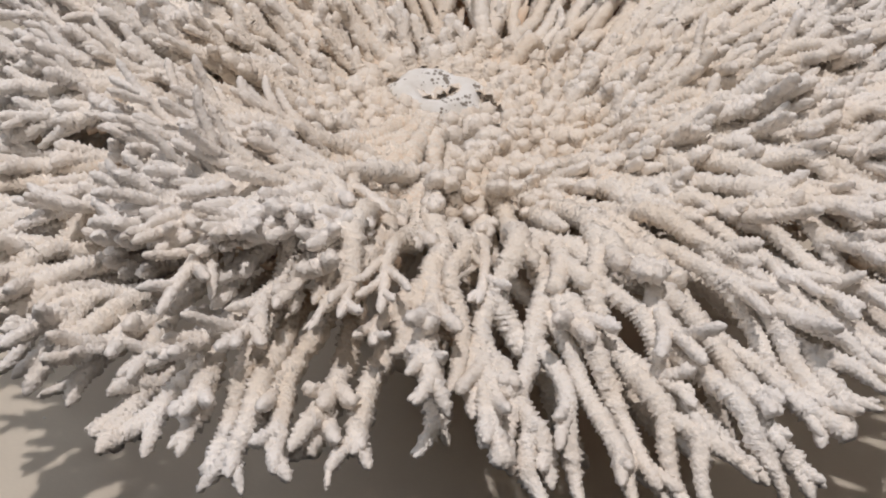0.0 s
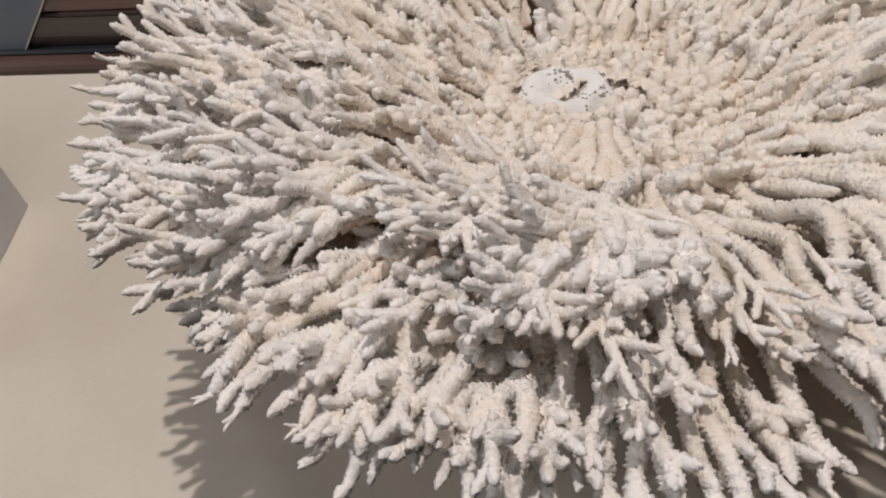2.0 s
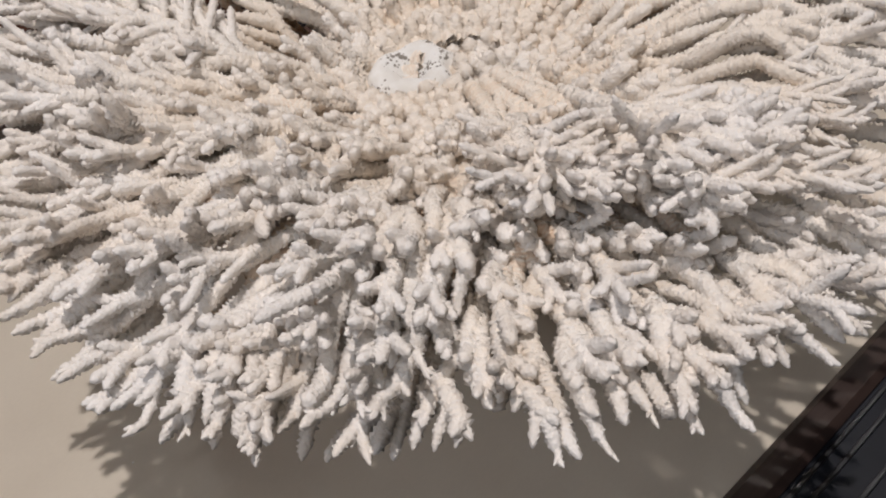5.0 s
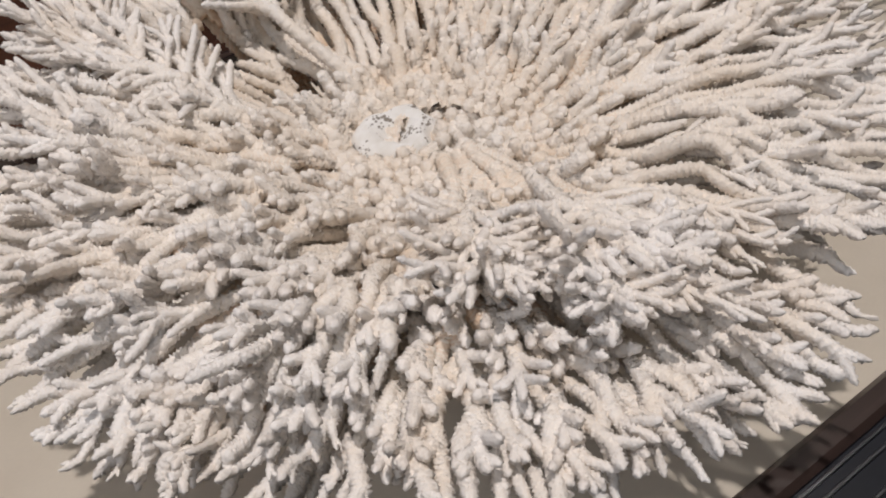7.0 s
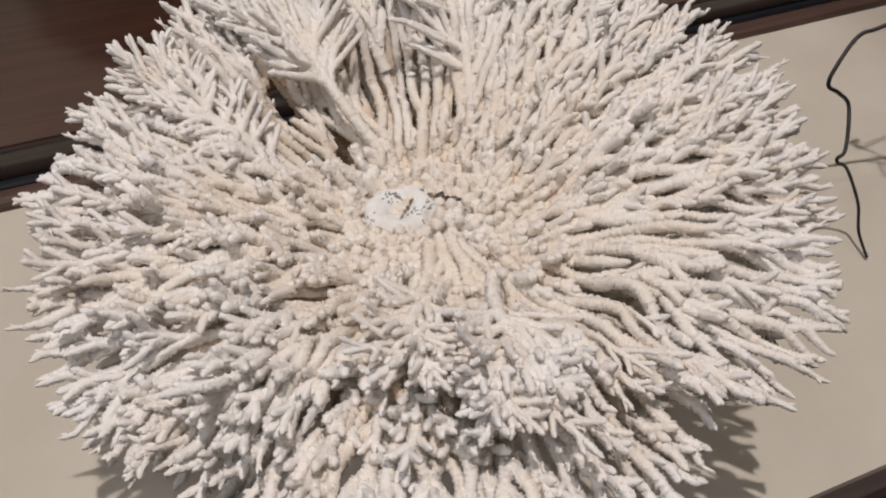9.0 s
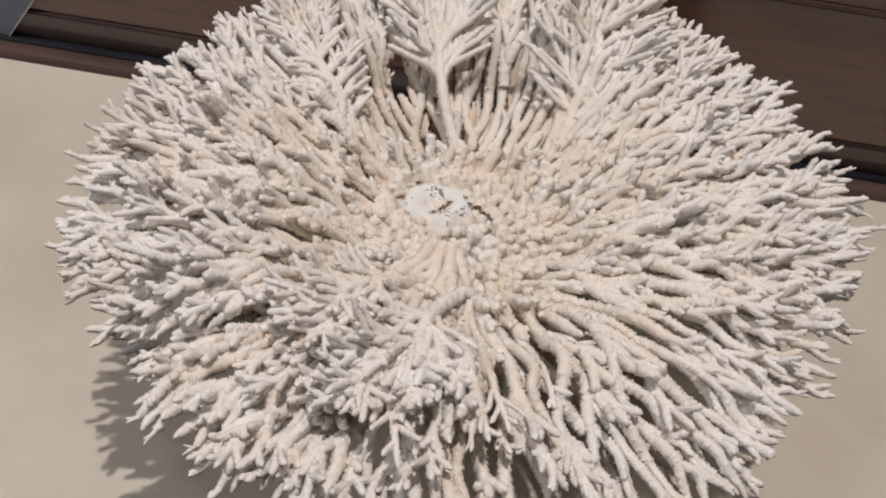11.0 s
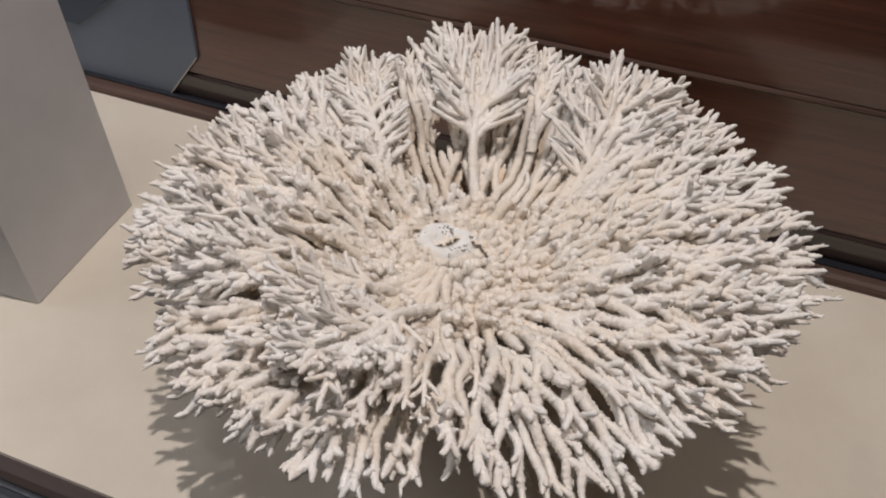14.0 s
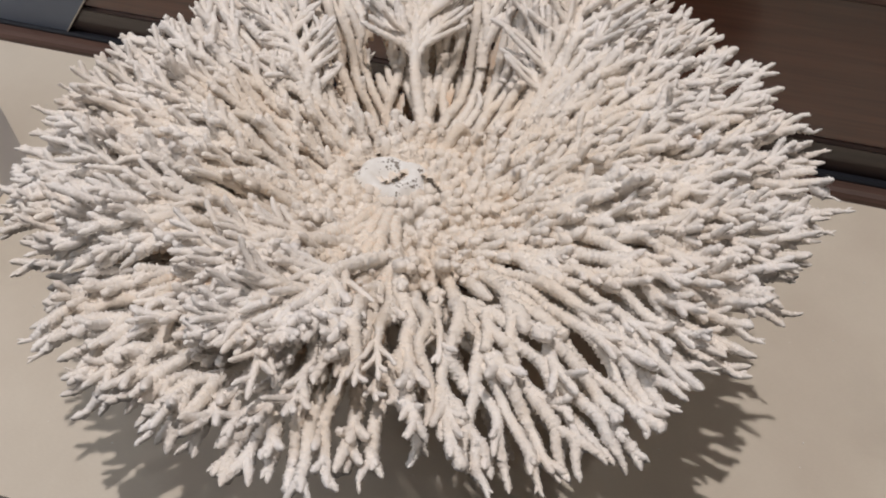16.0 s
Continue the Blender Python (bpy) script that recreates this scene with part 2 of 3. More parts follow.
structure("floor", box(-4.0, 4.2, -4.0, 1.0, -1.0, -0.95), CARPET, "dark gallery floor")
structure("ceiling", box(-4.0, 4.2, -4.0, 1.0, 3.85, 3.95), PLASTER, "plain gallery ceiling")
structure("wall_front", box(-4.0, 4.2, -4.1, -4.0, -1.0, 3.95), PLASTER, "plain gallery wall across the room")
structure("wall_left", box(-4.1, -4.0, -4.1, 1.0, -1.0, 3.95), PLASTER, "plain gallery side wall")
structure("wall_right", box(4.2, 4.3, -4.1, 1.0, -1.0, 3.95), PLASTER, "plain gallery side wall")

# ---- the grey plinth beside the coral ----
bm = box(-0.37, 0.0, 0.0, 0.204, 0.0005, 0.46, 0.0012)
for v in bm.verts:
    v.co.x -= 0.085 * v.co.z
plinth = tagged(part("plinth", bm, GREY, None), "tall matt grey painted plinth standing on the cream board", "plinth")
plinth.matrix_basis = pose(-0.422, -0.083, 0.0, 0, 0, 4.5)


# ---- the coral ----
CX, CY = 0.085, -0.012
rng = np.random.default_rng(7)


def smoothstep(a, b, x):
    u = min(1.0, max(0.0, (x - a) / (b - a)))
    return u * u * (3 - 2 * u)


def wrap(theta):
    return (theta + math.pi) % (2 * math.pi) - math.pi


RIM = (0.3003, 0.0074, 0.0123, 0.0086, 0.0067, -0.0001, -0.0023, 0.0034, 0.0033, -0.0015, 0.0008, 0.0034, -0.0010, 0.0040, 0.0024)


def rim(theta):
    """How far the plate reaches, by the angle round its middle."""
    lobes = 0.009 * math.exp(-((theta + 2.10) / 0.32) ** 2) + 0.013 * math.exp(-((theta + 1.60) / 0.36) ** 2) + 0.005 * math.exp(-((theta + 0.75) / 0.22) ** 2)
    lobes -= 0.007 * math.exp(-(((abs(theta) - math.pi) / 0.30) ** 2)) + 0.007 * math.exp(-((theta / 0.35) ** 2))
    return lobes + RIM[0] + sum(RIM[2 * k - 1] * math.cos(k * theta) + RIM[2 * k] * math.sin(k * theta) for k in range(1, len(RIM) // 2 + 1))


def shelf(theta):
    """1 where the upper plate stops short at the front and a lower one carries on to the rim."""
    d = math.degrees(theta)
    return smoothstep(-140, -122, d) * (1 - smoothstep(-84, -66, d))


def upper_reach(theta):
    d = math.degrees(theta)
    edge = float(np.interp(d, (-140, -127, -115, -105, -98, -80, -70, -64), (0.285, 0.168, 0.188, 0.215, 0.230, 0.238, 0.260, 0.30)))
    return min(rim(theta), edge) if -140 < d < -64 else rim(theta)


def recess(theta, r):
    """The hollow under the raised fans at the back."""
    return math.exp(-((theta - 1.72) / 0.72) ** 4) * smoothstep(0.085, 0.115, r) * (1 - smoothstep(0.175, 0.215, r))


def open_front(theta, r):
    """The plate is more open along its front."""
    return math.exp(-((theta + 0.95) / 0.46) ** 4) * smoothstep(0.085, 0.13, r)


def plate(r, theta):
    """Height of the upper layer: a shallow bowl, highest at the back rim."""
    u = r / 0.30
    z = 0.190 + 0.056 * smoothstep(0.12, 0.72, u)
    z += 0.004 * u * math.cos(theta) + 0.020 * u * u * max(0.0, math.sin(theta))
    z -= 0.012 * math.exp(-((theta + 2.5) / 0.5) ** 2) * smoothstep(0.60, 1.0, u)
    z += 0.012 * shelf(theta) * smoothstep(0.12, 0.20, r)
    z -= 0.010 * math.exp(-((theta + 1.0) / 0.45) ** 2) * smoothstep(0.55, 0.9, u)
    z -= 0.040 * recess(theta, r)
    z += 0.007 * noise.noise(Vector((r * 18 * math.cos(theta), r * 18 * math.sin(theta), 3.1)))
    return z


def under(r, theta):
    """Height of the lower layer: well below the upper one, rising to the rim under the front ledge."""
    low = 0.204 + 0.034 * smoothstep(0.12, 0.95, r / 0.30) + 0.004 * noise.noise(Vector((r * 20 * math.cos(theta), r * 20 * math.sin(theta), 8.1)))
    s = shelf(theta)
    return s * low + (1 - s) * (plate(r, theta) - 0.028)


class Growth:
    """Collects spiny tubes into one mesh."""

    def __init__(self):
        self.verts, self.faces, self.growth_shade, self.count, self.axis, self.axis_at = [], [], [], 0, [], []

    def tube(self, path, radii, tone0, tone1, sides=10, rough=1.0):
        p = np.asarray(path, float)
        n = len(p)
        if n < 2:
            return
        radii = np.asarray(radii, float)
        t = np.gradient(p, axis=0)
        t /= np.linalg.norm(t, axis=1)[:, None] + 1e-9
        ahead = np.array((0.0, 0.0, 1.0)) if abs(t[:, 2]).mean() < 0.8 else np.array((1.0, 0.0, 0.0))
        a = np.cross(t, ahead)
        a /= np.linalg.norm(a, axis=1)[:, None] + 1e-9
        b = np.cross(t, a)
        i, k = np.meshgrid(np.arange(n), np.arange(sides), indexing="ij")
        ang = k * (2 * np.pi / sides) + rng.normal(0, 0.10, (n, sides)) * rough + rng.uniform(0, 6.28)
        # cups in staggered rows, each a small cone leaning towards the tip
        cup = ((i + k) % 2 == 0) * np.clip(rng.uniform(0.0, 1.25, (n, sides)), 0, None) * rough
        size = np.minimum(0.0019, 0.50 * radii)[:, None]
        rr = radii[:, None] * (1 + rough * rng.uniform(-0.09, 0.04, (n, sides))) + cup * size
        v = p[:, None] + rr[..., None] * (np.cos(ang)[..., None] * a[:, None] + np.sin(ang)[..., None] * b[:, None])
        v += t[:, None] * (cup * size * 0.28)[..., None]
        tip = p[-1] + t[-1] * radii[-1] * 0.9
        base = self.count
        if self.axis:
            # rooted in the nearest point of the body that it grows from
            away = ((np.array(self.axis) - p[0]) ** 2).sum(1)
            near = int(np.argmin(away))
            if away[near] < 0.005**2:
                self.faces.append((self.axis_at[near], base, base + 1))
        self.axis += p[::3].tolist()
        self.axis_at += [base + j * sides for j in range(0, n, 3)]
        self.verts.append(v.reshape(-1, 3))
        self.verts.append(tip[None])
        # pale cups, tan between them: crevice shade put into the colour
        g = np.linspace(tone0, tone1, n)[:, None] + 0.28 * cup - 0.12
        self.growth_shade.append(np.clip(g, 0, 1).ravel())
        self.growth_shade.append(np.array([min(1.0, tone1 + 0.05)]))
        i, k = i[:-1], k[:-1]
        k2 = (k + 1) % sides
        q = np.stack([base + i * sides + k, base + (i + 1) * sides + k, base + (i + 1) * sides + k2, base + i * sides + k2], -1).reshape(-1, 4)
        self.faces += q.tolist()
        last = base + (n - 1) * sides
        self.faces += [(last + (j + 1) % sides, last + j, base + n * sides) for j in range(sides)]
        self.count += n * sides + 1

    def mesh(self, name, mat):
        return array_mesh(name, np.concatenate(self.verts).tolist(), self.faces, mat, np.concatenate(self.growth_shade))


def unit(v):
    return v / (np.linalg.norm(v) + 1e-9)


STEP = 0.0011


def shoot(grow, start, way, length, r0, r1, tone0, tone1, lift=0.08, sides=9):
    """One bent, tapering finger with a blunt tip. Returns its line and radii."""
    n = max(6, int(length / STEP))
    s = np.linspace(0, 1, n)
    bend = rng.normal(0, 0.10, 3) + np.array((0.0, 0.0, lift))
    ripple = rng.normal(0, 0.012, 3)
    path = np.asarray(start)[None] + length * (s[:, None] * way + (s**2)[:, None] * bend + np.sin(s * rng.uniform(5, 9))[:, None] * ripple)
    radii = (r0 + (r1 - r0) * s) * np.sqrt(np.clip((1 - s) * length / 0.0032 + 0.16, 0.16, 1))
    grow.tube(path, radii, tone0, tone1, sides)
    return path, radii


def spray(grow, start, way, length, r0, tone0, tone1, first=0.28, pitch=0.0088, spread=30, flatness=0.5):
    """A finger that feathers into side fingers on both sides, all rising towards its tip."""
    r1 = r0 * rng.uniform(0.58, 0.74)
    path, radii = shoot(grow, start, way, length, r0, r1, tone0, tone1)
    n = len(path)
    across = unit(np.cross(way, (0, 0, 1.0)))
    over = np.cross(across, way)
    across = unit(across + over * rng.normal(0, flatness))
    sign = rng.choice((-1, 1))
    at = first * length * rng.uniform(0.6, 1.3)
    while at < length * 0.80:
        k = min(n - 2, int(at / length * n))
        sign = -sign
        angle = radians(rng.uniform(0.6, 1.25) * spread) * sign
        ahead = unit(path[k + 1] - path[k])
        d = unit(ahead * math.cos(angle) + across * math.sin(angle) + over * rng.uniform(-0.05, 0.35))
        run = min((length - at) * rng.uniform(0.65, 1.05) + 0.004, length * 0.62)
        mix = at / length
        shoot(grow, path[k], d, run, radii[k] * rng.uniform(0.82, 0.98), r1 * rng.uniform(0.85, 1.05), tone0 + (tone1 - tone0) * mix, tone1, 0.06, 8)
        at += pitch * rng.uniform(0.7, 1.5)


GAPS = [(0.042, 0.104, 0.010), (0.046, 0.068, 0.008), (0.006, 0.156, 0.012), (-0.088, 0.130, 0.008), (-0.051, -0.035, 0.007), (0.125, -0.199, 0.009), (0.162, -0.173, 0.007), (0.178, -0.178, 0.007), (0.216, -0.162, 0.007), (0.185, -0.136, 0.006), (0.284, -0.079, 0.006)]


def in_gap(x, y):
    return any((x - gx) ** 2 + (y - gy) ** 2 < d * d for gx, gy, d in GAPS)


def net(first, r_start, spacing, height, reach, thick, tone, sides, airy):
    """Branches that creep outward, fork where the gap to the next grows too wide and fuse where they meet, leaving lens-shaped slits.
    Returns one Growth for each first branch, and the places along all of them."""
    tips = [dict(th=2 * math.pi * (k + rng.uniform(-0.3, 0.3)) / first - math.pi, s=0.0, off=rng.normal(0, 0.002), vo=0.0, path=[], grow=k, born=r_start, end=rng.uniform(0.97, 1.01), wide=1.0) for k in range(first)]
    grows = [Growth() for _ in range(first)]
    done, r = [], r_start
    while tips and r < 0.36:
        tips.sort(key=lambda q: q["th"])
        m = len(tips)
        ths = [q["th"] for q in tips]
        fresh = []
        for k, q in enumerate(tips):
            left = ths[k - 1] - (2 * math.pi if k == 0 else 0)
            right = ths[(k + 1) % m] + (2 * math.pi if k == m - 1 else 0)
            th = wrap(q["th"])
            x, y = CX + r * math.cos(th), CY + r * math.sin(th)
            hollow = recess(th, r)
            lean = max(-0.5, min(0.5, ((left + right) / 2 - q["th"]) * r / 0.016))
            lean += (1 - hollow) * 0.42 * noise.noise(Vector((x * 38, y * 38, 5.0)))
            q["s"] += 0.07 * (lean - q["s"]) + rng.normal(0, 0.055)
            q["s"] = max(-0.75, min(0.75, q["s"]))
            q["th"] += q["s"] * STEP / r
            q["vo"] += rng.normal(0, 0.00007) - 0.03 * q["vo"] - 0.004 * q["off"]
            q["off"] += q["vo"]
            q["path"].append((x, y, height(r, th) + q["off"]))
            limit = reach(th) * q["end"]
            gap = (right - left) / 2 * r
            room = spacing * q["wide"] * (1 + airy * open_front(th, r) + 0.25 * hollow)
            age = r - q["born"]
            if r > limit:
                q["dead"] = True
            elif age > 0.005 and in_gap(x, y):
                q["dead"] = True
            elif age > 0.014 and (right - q["th"]) * r < 0.0034 and "dead" not in tips[(k + 1) % m]:
                q["dead"] = q["joined"] = True
            elif gap > room and age > 0.010 and r < limit - 0.008:
                for sign in (-1, 1):
                    fresh.append(dict(th=q["th"] + sign * 0.0006 / r, s=sign * rng.uniform(0.30, 0.62), off=q["off"], vo=q["vo"], path=q["path"][-2:], grow=q["grow"], born=r, end=min(1.02, max(0.90, q["end"] + rng.normal(0, 0.018))), wide=rng.uniform(0.72, 1.35)))
                q["dead"] = q["joined"] = True
        done += [q for q in tips if "dead" in q]
        tips = [q for q in tips if "dead" not in q] + fresh
        r += STEP
    places = []
    for q in done:
        path = np.array(q["path"])
        n = len(path)
        if n < 3:
            continue
        if n > 8:
            soft = np.pad(path, ((3, 3), (0, 0)), mode="reflect", reflect_type="odd")
            path = sum(w * soft[k : k + n] for k, w in enumerate((0.07, 0.13, 0.19, 0.22, 0.19, 0.13, 0.07)))
        rr = np.hypot(path[:, 0] - CX, path[:, 1] - CY)
        radii = thick * (1.22 - 0.42 * np.clip(rr / 0.3, 0, 1)) * rng.uniform(0.85, 1.15)
        if "joined" not in q:
            s = np.arange(n)[::-1] * STEP
            radii = radii * np.clip(0.52 + s / 0.045, 0, 1) * np.sqrt(np.clip((s + 0.0006) / 0.004, 0.12, 1))
        old = max(tone, 0.34 * (1 - smoothstep(0.09, 0.13, rr[0])))
        # the lower layer stays tan further out, shade under the ledge included
        t0, t1 = (old + (0.92 - old) * smoothstep(0.08 if tone > 0.2 else 0.16, 0.29, v) for v in (rr[0], rr[-1]))
        grows[q["grow"]].tube(path, radii, t0, t1, sides)
        for k in range(2, n - 1, 2):
            places.append((path[k], unit(path[k + 1] - path[k - 1]), radii[k], q["grow"]))
    return grows, places


def clothe(grows, places, reach, spacing, from_r, where):
    """Sprays all over a net, kept apart; stubby and upright in the middle, long and low towards the rim. Returns the free fingers of the front rim."""
    cells, free = collections.defaultdict(list), []
    for index in rng.permutation(len(places)):
        p, ahead, thick, owner = places[index]
        x, y = p[0] - CX, p[1] - CY
        r, th = math.hypot(x, y), math.atan2(y, x)
        edge = reach(th)
        u = r / edge
        if r < from_r or not where(th, r) or ((p[0] - 0.063) / 0.034) ** 2 + ((p[1] - 0.014) / 0.029) ** 2 < 1:
            continue
        front = open_front(th, r)
        apart = spacing * (0.62 + 0.42 * smoothstep(0.15, 0.5, u)) * (1 + 0.95 * front * (1 - 0.6 * smoothstep(0.74, 0.9, u)) + 2.2 * recess(th, r))
        cell = (int(p[0] // 0.02), int(p[1] // 0.02))
        if any((p[0] - c[0]) ** 2 + (p[1] - c[1]) ** 2 < apart * apart for i in (-1, 0, 1) for j in (-1, 0, 1) for c in cells[(cell[0] + i, cell[1] + j)]):
            continue
        cells[cell].append((p[0], p[1]))
        # neighbours lean together, so that they gather into tufts
        tuft = noise.noise(Vector((p[0] * 24, p[1] * 24, 1.0)))
        swirl = noise.noise(Vector((p[0] * 30, p[1] * 30, 6.0)))
        inner = (1 - min(1.0, u)) ** 2.0
        rise = radians((68 * inner + (14 + 9 * tuft + rng.normal(0, 5)) * (1 - inner)) * (1 - 0.5 * front))
        turn = radians(18 * swirl + rng.normal(0, 7))
        flat = unit(np.array((x / r, y / r, 0.0)) * 0.6 + np.array((ahead[0], ahead[1], 0.0)) * 0.4)
        flat = np.array((flat[0] * math.cos(turn) - flat[1] * math.sin(turn), flat[0] * math.sin(turn) + flat[1] * math.cos(turn), 0.0))
        way = flat * math.cos(rise) + np.array((0, 0, math.sin(rise)))
        length = (0.014 + 0.027 * smoothstep(0.15, 0.52, u)) * rng.uniform(0.65, 1.1) * (1 + 0.22 * tuft) * (1 - 0.55 * recess(th, r))
        length = min(length, max(0.009, (edge * rng.uniform(0.93, 1.0) - r) / max(0.5, math.cos(rise))))
        r0 = thick * rng.uniform(0.88, 1.04) * (1 + 0.15 * inner)
        tone0 = 0.30 + 0.50 * smoothstep(0.25, 0.9, u)
        loose = u > 0.80 and p[1] < CY and len(free) < 240
        grow = Growth() if loose else grows[owner]
        if loose:
            free.append((grow, owner))
        spray(grow, p + np.array((0, 0, 0.15 * thick)), way, length, r0, tone0, min(1.0, tone0 + 0.42))
    return free


def fan(grow, start, end, spread, first, thick):
    """A raised, feathered fan: a bent stem with paired side sprays in one sheet, shorter and shorter towards its tip."""
    a, b = np.array(start), np.array(end)
    length = np.linalg.norm(b - a)
    way = (b - a) / length
    side = unit(np.cross(way, (0, 0, 1.0)))
    n = int(length / STEP)
    s = np.linspace(0, 1, n)
    sway = 0.010 * np.sin(2.2 * s * math.pi + rng.uniform(0, 6)) * s
    stem = a + s[:, None] * (b - a) + sway[:, None] * side + (0.014 * np.sin(math.pi * s))[:, None] * np.array((0, 0, 1.0))
    grow.tube(stem, thick * (1.1 - 0.5 * s) * np.sqrt(np.clip((1 - s + 0.004) * 14, 0.1, 1)), 0.55, 1.0, 10)
    sign = rng.choice((-1, 1))
    at = first
    while at < 0.95:
        k = int(at * n)
        sign = -sign
        angle = radians((56 - 28 * s[k]) * rng.uniform(0.82, 1.12)) * sign
        run = min(spread * rng.uniform(0.72, 1.1), (1 - s[k]) * length * 0.95 + 0.026)
        d = unit(way * math.cos(angle) + side * math.sin(angle) + np.array((0, 0, rng.normal(0.03, 0.05))))
        spray(grow, stem[k], d, run, thick * rng.uniform(0.72, 0.88) * (1 - 0.25 * s[k]), 0.62, 1.0, 0.10, 0.0072, 32, 0.20)
        at += rng.uniform(0.0055, 0.0095) / length


coral = new("table_coral")
tagged(coral, "bleached white table coral plate with crowded radiating knobbly branches", "coral")


def add_branches(name, grows, free):
    owners = []
    for g in grows:
        ob = new(name, g.mesh(name, CORAL))
        ob.parent = coral
        owners.append(ob)
    for g, owner in free:
        ob = new("finger", g.mesh("finger", CORAL))
        ob.parent = owners[owner]


upper, spots = net(32, 0.030, 0.0112, plate, upper_reach, 0.0040, 0.28, 11, 0.22)
free = clothe(upper, spots, upper_reach, 0.0126, 0.034, lambda th, r: True)
add_branches("branch", upper, free)


def lower_reach(theta):
    s = shelf(theta)
    return (0.92 + 0.08 * s) * rim(theta)


# low tone: old tan skeleton, with the shade below the upper plate coloured in
lower, spots = net(26, 0.030, 0.0116, under, lower_reach, 0.0042, 0.10, 11, 2.2)
free = clothe(lower, spots, lower_reach, 0.0142, 0.15, lambda th, r: shelf(th) > 0.1 and r > upper_reach(th) - 0.020)
add_branches("lower_branch", lower, free)


def fused_mass():
    """The old, grown-together layer between the branches: closed in the middle, more and more slit towards the rim."""
    nt, nr, r0, r1 = 420, 90, 0.004, 0.245
    verts, tone, keep = [], [], np.zeros((nr, nt), bool)
    for i in range(nr + 1):
        r = r0 + (r1 - r0) * i / nr
        for j in range(nt):
            th = 2 * math.pi * j / nt - math.pi
            spot_at = Vector((math.cos(th) * 15, math.sin(th) * 15, r * 26))
            ridge = noise.noise(spot_at * 1.4 + Vector((0, 0, 9)))
            fine = noise.noise(Vector((r * 260 * math.cos(th), r * 260 * math.sin(th), 2.0)))
            z = plate(max(r, 0.03), th) - 0.0040 + 0.0034 * ridge + 0.0012 * fine
            verts.append((CX + r * math.cos(th), CY + r * math.sin(th), z))
            # tone follows the height: ridges paler, hollows more ochre
            tone.append(min(1.0, max(0.0, 0.27 + 0.30 * ridge + 0.12 * fine)))
            if i < nr:
                slit = noise.noise(spot_at) + 0.35 * noise.noise(spot_at * 2.3)
                x, y = verts[-1][0], verts[-1][1]
                hole = in_gap(x, y)
                keep[i, j] = not hole and slit > -0.66 + 0.60 * smoothstep(0.06, 0.24, r) + 0.55 * recess(th, r) + 1.6 * open_front(th, r) and r < upper_reach(th) - 0.03
    n = len(verts)
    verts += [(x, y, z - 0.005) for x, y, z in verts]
    # underside and slit walls go dark ochre, the shade of the depths as colour
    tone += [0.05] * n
    faces = []
    for i in range(nr):
        for j in range(nt):
            if not keep[i, j]:
                continue
            a, b = i * nt + j, i * nt + (j + 1) % nt
            c, d = b + nt, a + nt
            faces += [(a, d, c, b), (a + n, b + n, c + n, d + n)]
            if i == 0 or not keep[i - 1, j]:
                faces.append((a, b, b + n, a + n))
            if i == nr - 1 or not keep[i + 1, j]:
                faces.append((c, d, d + n, c + n))
            if not keep[i, j - 1]:
                faces.append((d, a, a + n, d + n))
            if not keep[i, (j + 1) % nt]:
                faces.append((b, c, c + n, b + n))
    used = sorted({k for f in faces for k in f})
    again = {k: m for m, k in enumerate(used)}
    return array_mesh("fused_layer", [verts[k] for k in used], [tuple(again[k] for k in f) for f in faces], CORAL, np.array([tone[k] for k in used]))


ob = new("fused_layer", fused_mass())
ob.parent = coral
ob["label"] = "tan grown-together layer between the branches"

# stubby knobs over the middle, round the stump
crown = Growth()
for _ in range(430):
    r, a = 0.076 * math.sqrt(rng.random()), rng.uniform(0, 2 * math.pi)
    x, y = CX + r * math.cos(a), CY + r * math.sin(a)
    if ((x - 0.061) / 0.032) ** 2 + ((y - 0.015) / 0.026) ** 2 < 1:
        continue
    way = np.array((math.cos(a) * r * 17 + rng.normal(0, 0.2), math.sin(a) * r * 17 + rng.normal(0, 0.2), 1.0))
    shoot(crown, (x, y, 0.182 + 0.10 * r), unit(way), rng.uniform(0.009, 0.019), rng.uniform(0.0048, 0.0062), rng.uniform(0.0040, 0.0050), 0.34, 0.62)
ob = new("crown", crown.mesh("crown", CORAL))
ob.parent = coral
ob["label"] = "stubby rounded knobs over the middle"

FANS = [
    ((0.074, 0.076, 0.192), (-0.006, 0.262, 0.268), 0.084, 0.34, 0.0048),
    ((0.164, 0.098, 0.206), (0.196, 0.250, 0.268), 0.088, 0.20, 0.0049),
    ((0.105, 0.165, 0.216), (0.086, 0.268, 0.268), 0.045, 0.30, 0.0046),
    ((-0.012, 0.040, 0.206), (-0.100, 0.180, 0.262), 0.052, 0.20, 0.0046),
    ((0.098, -0.085, 0.206), (0.040, -0.226, 0.258), 0.058, 0.34, 0.0048),
    ((0.062, -0.080, 0.204), (-0.010, -0.170, 0.252), 0.050, 0.30, 0.0046),
]
for start, end, spread, first, thick in FANS:
    g = Growth()
    fan(g, start, end, spread, first, thick)
    ob = new("raised_fan", g.mesh("raised_fan", CORAL))
    ob.parent = coral


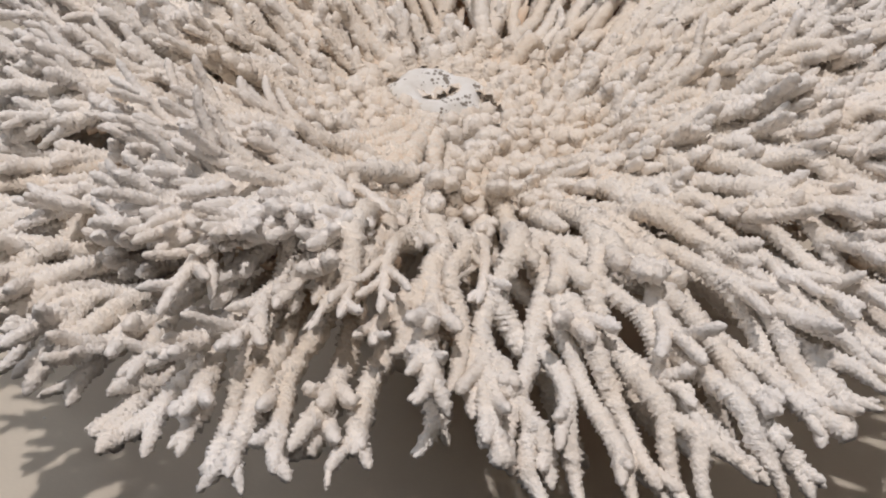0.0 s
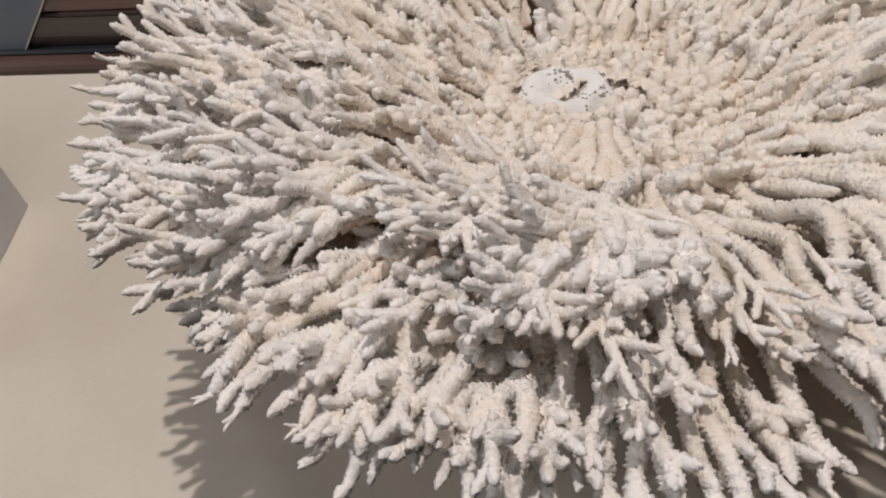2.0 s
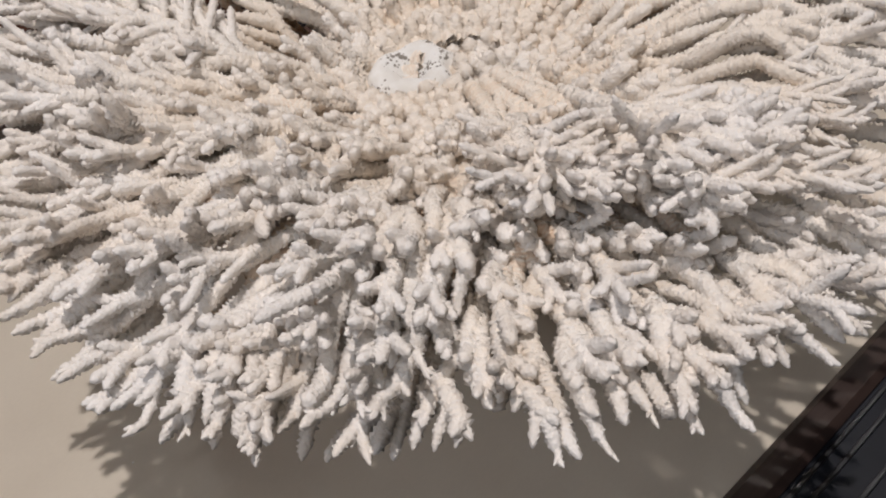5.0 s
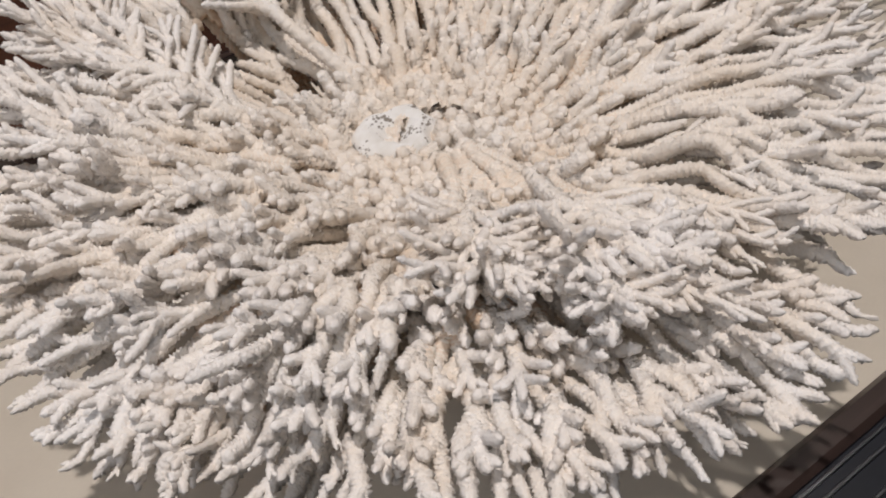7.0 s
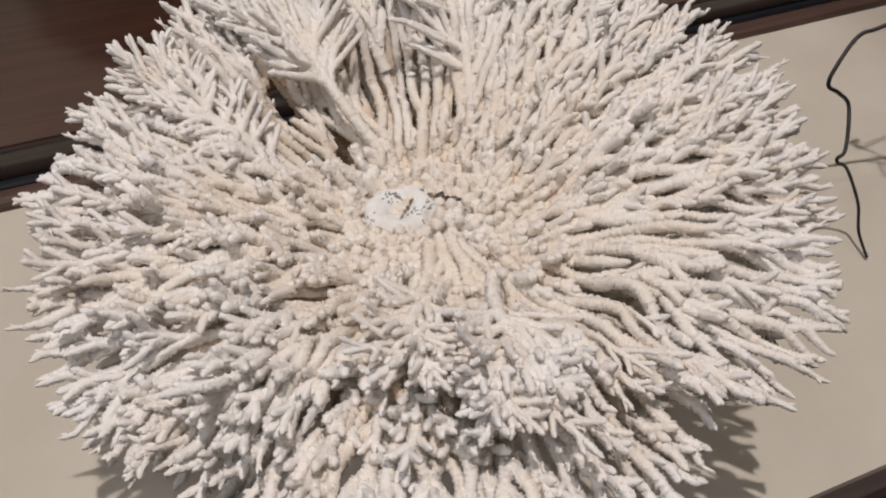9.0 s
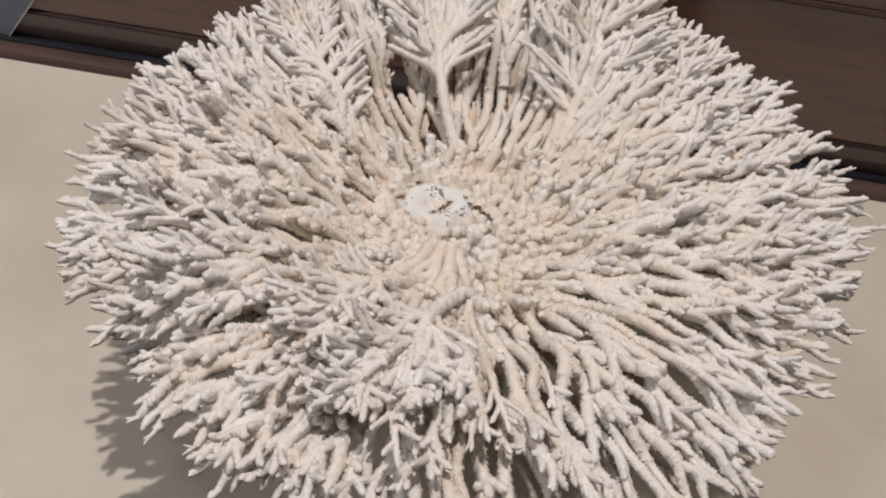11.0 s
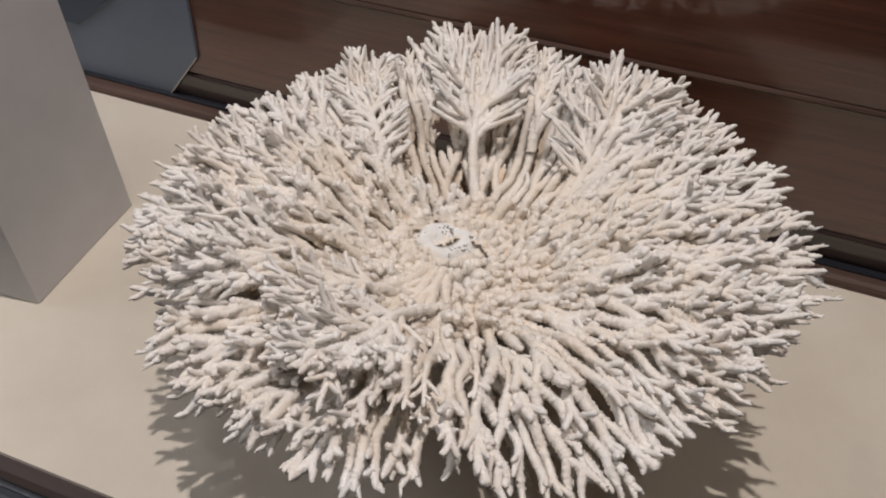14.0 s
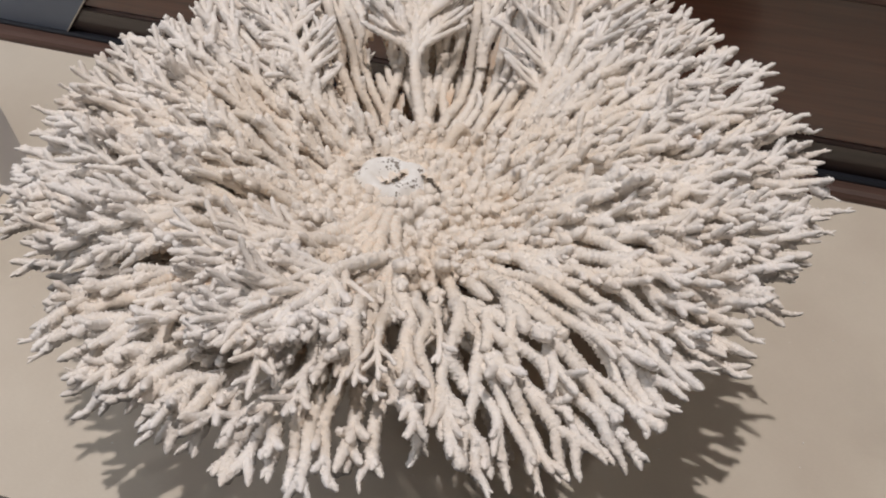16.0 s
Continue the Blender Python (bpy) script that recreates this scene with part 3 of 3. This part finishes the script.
def lathe_blob(rings, sides, wobble, seed):
    """A closed body round the z axis from (radius, height) rings, uneven by noise."""
    bm = bmesh.new()
    loops = []
    for r, z in rings:
        loop = []
        for k in range(sides):
            a = 2 * math.pi * k / sides
            w = 1 + wobble * noise.noise(Vector((math.cos(a) * 1.7 + seed, math.sin(a) * 1.7, z * 40)))
            loop.append(bm.verts.new((r * w * math.cos(a), r * w * math.sin(a), z + 0.25 * wobble * r * noise.noise(Vector((r * 60 * math.cos(a), r * 60 * math.sin(a), seed))))))
        loops.append(loop)
    for lo, hi in zip(loops, loops[1:]):
        for k in range(sides):
            bm.faces.new((lo[k], lo[(k + 1) % sides], hi[(k + 1) % sides], hi[k]))
    bm.faces.new(loops[0][::-1])
    bm.faces.new(loops[-1])
    tone = bm.verts.layers.float.new("growth_shade")
    for v in bm.verts:
        v[tone] = 0.45
    for f in bm.faces:
        f.smooth = True
    return bm


def placed(ob, x, y, z=0.0, rz=0.0, scale=(1, 1, 1)):
    ob.matrix_basis = pose(x, y, z, 0, 0, rz) @ Matrix.Diagonal((*scale, 1))
    return ob


placed(part("stalk", lathe_blob([(0.060, 0.0), (0.056, 0.02), (0.046, 0.06), (0.044, 0.10), (0.052, 0.13), (0.075, 0.160), (0.070, 0.172), (0.055, 0.178), (0.02, 0.180)], 40, 0.25, 4.0), CORAL, coral, "thick stony stalk under the plate"), CX - 0.01, CY + 0.01, 0.0)
placed(part("plug", lathe_blob([(0.031, -0.02), (0.032, -0.006), (0.0305, 0.001), (0.026, 0.006), (0.021, 0.0085), (0.016, 0.0075), (0.011, 0.003), (0.007, -0.001), (0.002, -0.002)], 56, 0.32, 9.0), LUMP, coral, "smooth white broken stump with a pitted hollow"), 0.063, 0.014, 0.1915, 20, (1.05, 0.88, 0.9))


# ---- the dark wiry specimen standing beside it ----
def stem_mesh(paths, r0, r1):
    g = Growth()
    for path in paths:
        p = np.array(path, float)
        t = np.linspace(0, len(p) - 1, (len(p) - 1) * 10 + 1)
        # a smooth line through the bends
        i = np.clip(t.astype(int), 0, len(p) - 2)
        u = (t - i)[:, None]
        p0, p1, p2, p3 = p[np.clip(i - 1, 0, None)], p[i], p[i + 1], p[np.clip(i + 2, None, len(p) - 1)]
        line = 0.5 * (2 * p1 + (p2 - p0) * u + (2 * p0 - 5 * p1 + 4 * p2 - p3) * u**2 + (3 * p1 - p0 - 3 * p2 + p3) * u**3)
        g.tube(line, np.linspace(r0, r1, len(line)), 0, 0, 8, 0.25)
    return g.mesh("stem", WIRE)


wire = new("black_coral")
tagged(wire, "thin black wiry coral stem bent above the cream board", "coral")
ob = new("stem", stem_mesh([[(0.587, -0.062, 0.003), (0.588, -0.037, 0.02), (0.586, -0.02, 0.05), (0.561, -0.005, 0.095), (0.544, -0.003, 0.108), (0.542, -0.001, 0.114), (0.553, 0.003, 0.12), (0.579, 0.04, 0.14), (0.566, 0.049, 0.155), (0.554, 0.056, 0.163), (0.563, 0.064, 0.178), (0.594, 0.078, 0.2), (0.621, 0.074, 0.21), (0.70, 0.06, 0.25), (0.85, 0.03, 0.28), (1.0, 0.0, 0.15), (1.02, 0.0, 0.0)]], 0.0016, 0.0024))
ob.parent = wire


def raised(points, z):
    """Unseen twigs at the height z on the lines from the spot to places on the board, where their shadow must fall."""
    k = z / LAMP_B[2]
    return [(x + (LAMP_B[0] - x) * k, y + (LAMP_B[1] - y) * k, z) for x, y in points]


# added out of view, traced back from the shadow figure on the board
top = raised([(0.600, 0.030), (0.587, 0.059), (0.578, 0.072), (0.545, 0.070), (0.526, 0.066)], 0.46)
side = raised([(0.526, 0.066), (0.536, 0.052), (0.540, 0.034), (0.549, 0.032), (0.574, 0.036), (0.590, 0.018), (0.600, 0.000)], 0.46)
low = raised([(0.600, 0.000), (0.569, 0.022), (0.553, 0.018), (0.548, 0.004), (0.535, 0.006), (0.517, 0.004), (0.521, 0.021), (0.530, 0.033), (0.511, 0.039)], 0.46)
loop = raised([(0.530, 0.033), (0.536, 0.021), (0.540, 0.008), (0.548, 0.004)], 0.46)
rise = [(0.85, 0.03, 0.28), (0.83, 0.04, 0.36), (0.76, 0.05, 0.43), top[0]]
ob = new("shadow_stem", stem_mesh([rise, top, side, low, loop], 0.0016, 0.0016))
ob.parent = wire
# unseen blob that throws the head of that shadow figure
head = raised([(0.514, 0.083), (0.522, 0.082), (0.532, 0.084)], 0.46)
ob = new("shadow_knob", stem_mesh([head, [head[1], raised([(0.522, 0.068)], 0.46)[0]]], 0.0030, 0.0036))
ob.parent = wire

# ---- crumbs on the board ----
bm = bmesh.new()
crumbs = random.Random(4)
for _ in range(70):
    x, y, size = crumbs.uniform(-0.5, 0.75), crumbs.uniform(-0.25, 0.32), crumbs.uniform(0.0003, 0.0010)
    bmesh.ops.create_icosphere(bm, subdivisions=1, radius=size, matrix=Matrix.Translation((x, y, size * 0.5)) @ Matrix.Diagonal((1, crumbs.uniform(0.6, 1.2), 0.7, 1)))
tagged(part("crumbs", bm, DUST, None), "tiny white coral crumbs scattered on the cream board", "crumbs", kind="stuff")
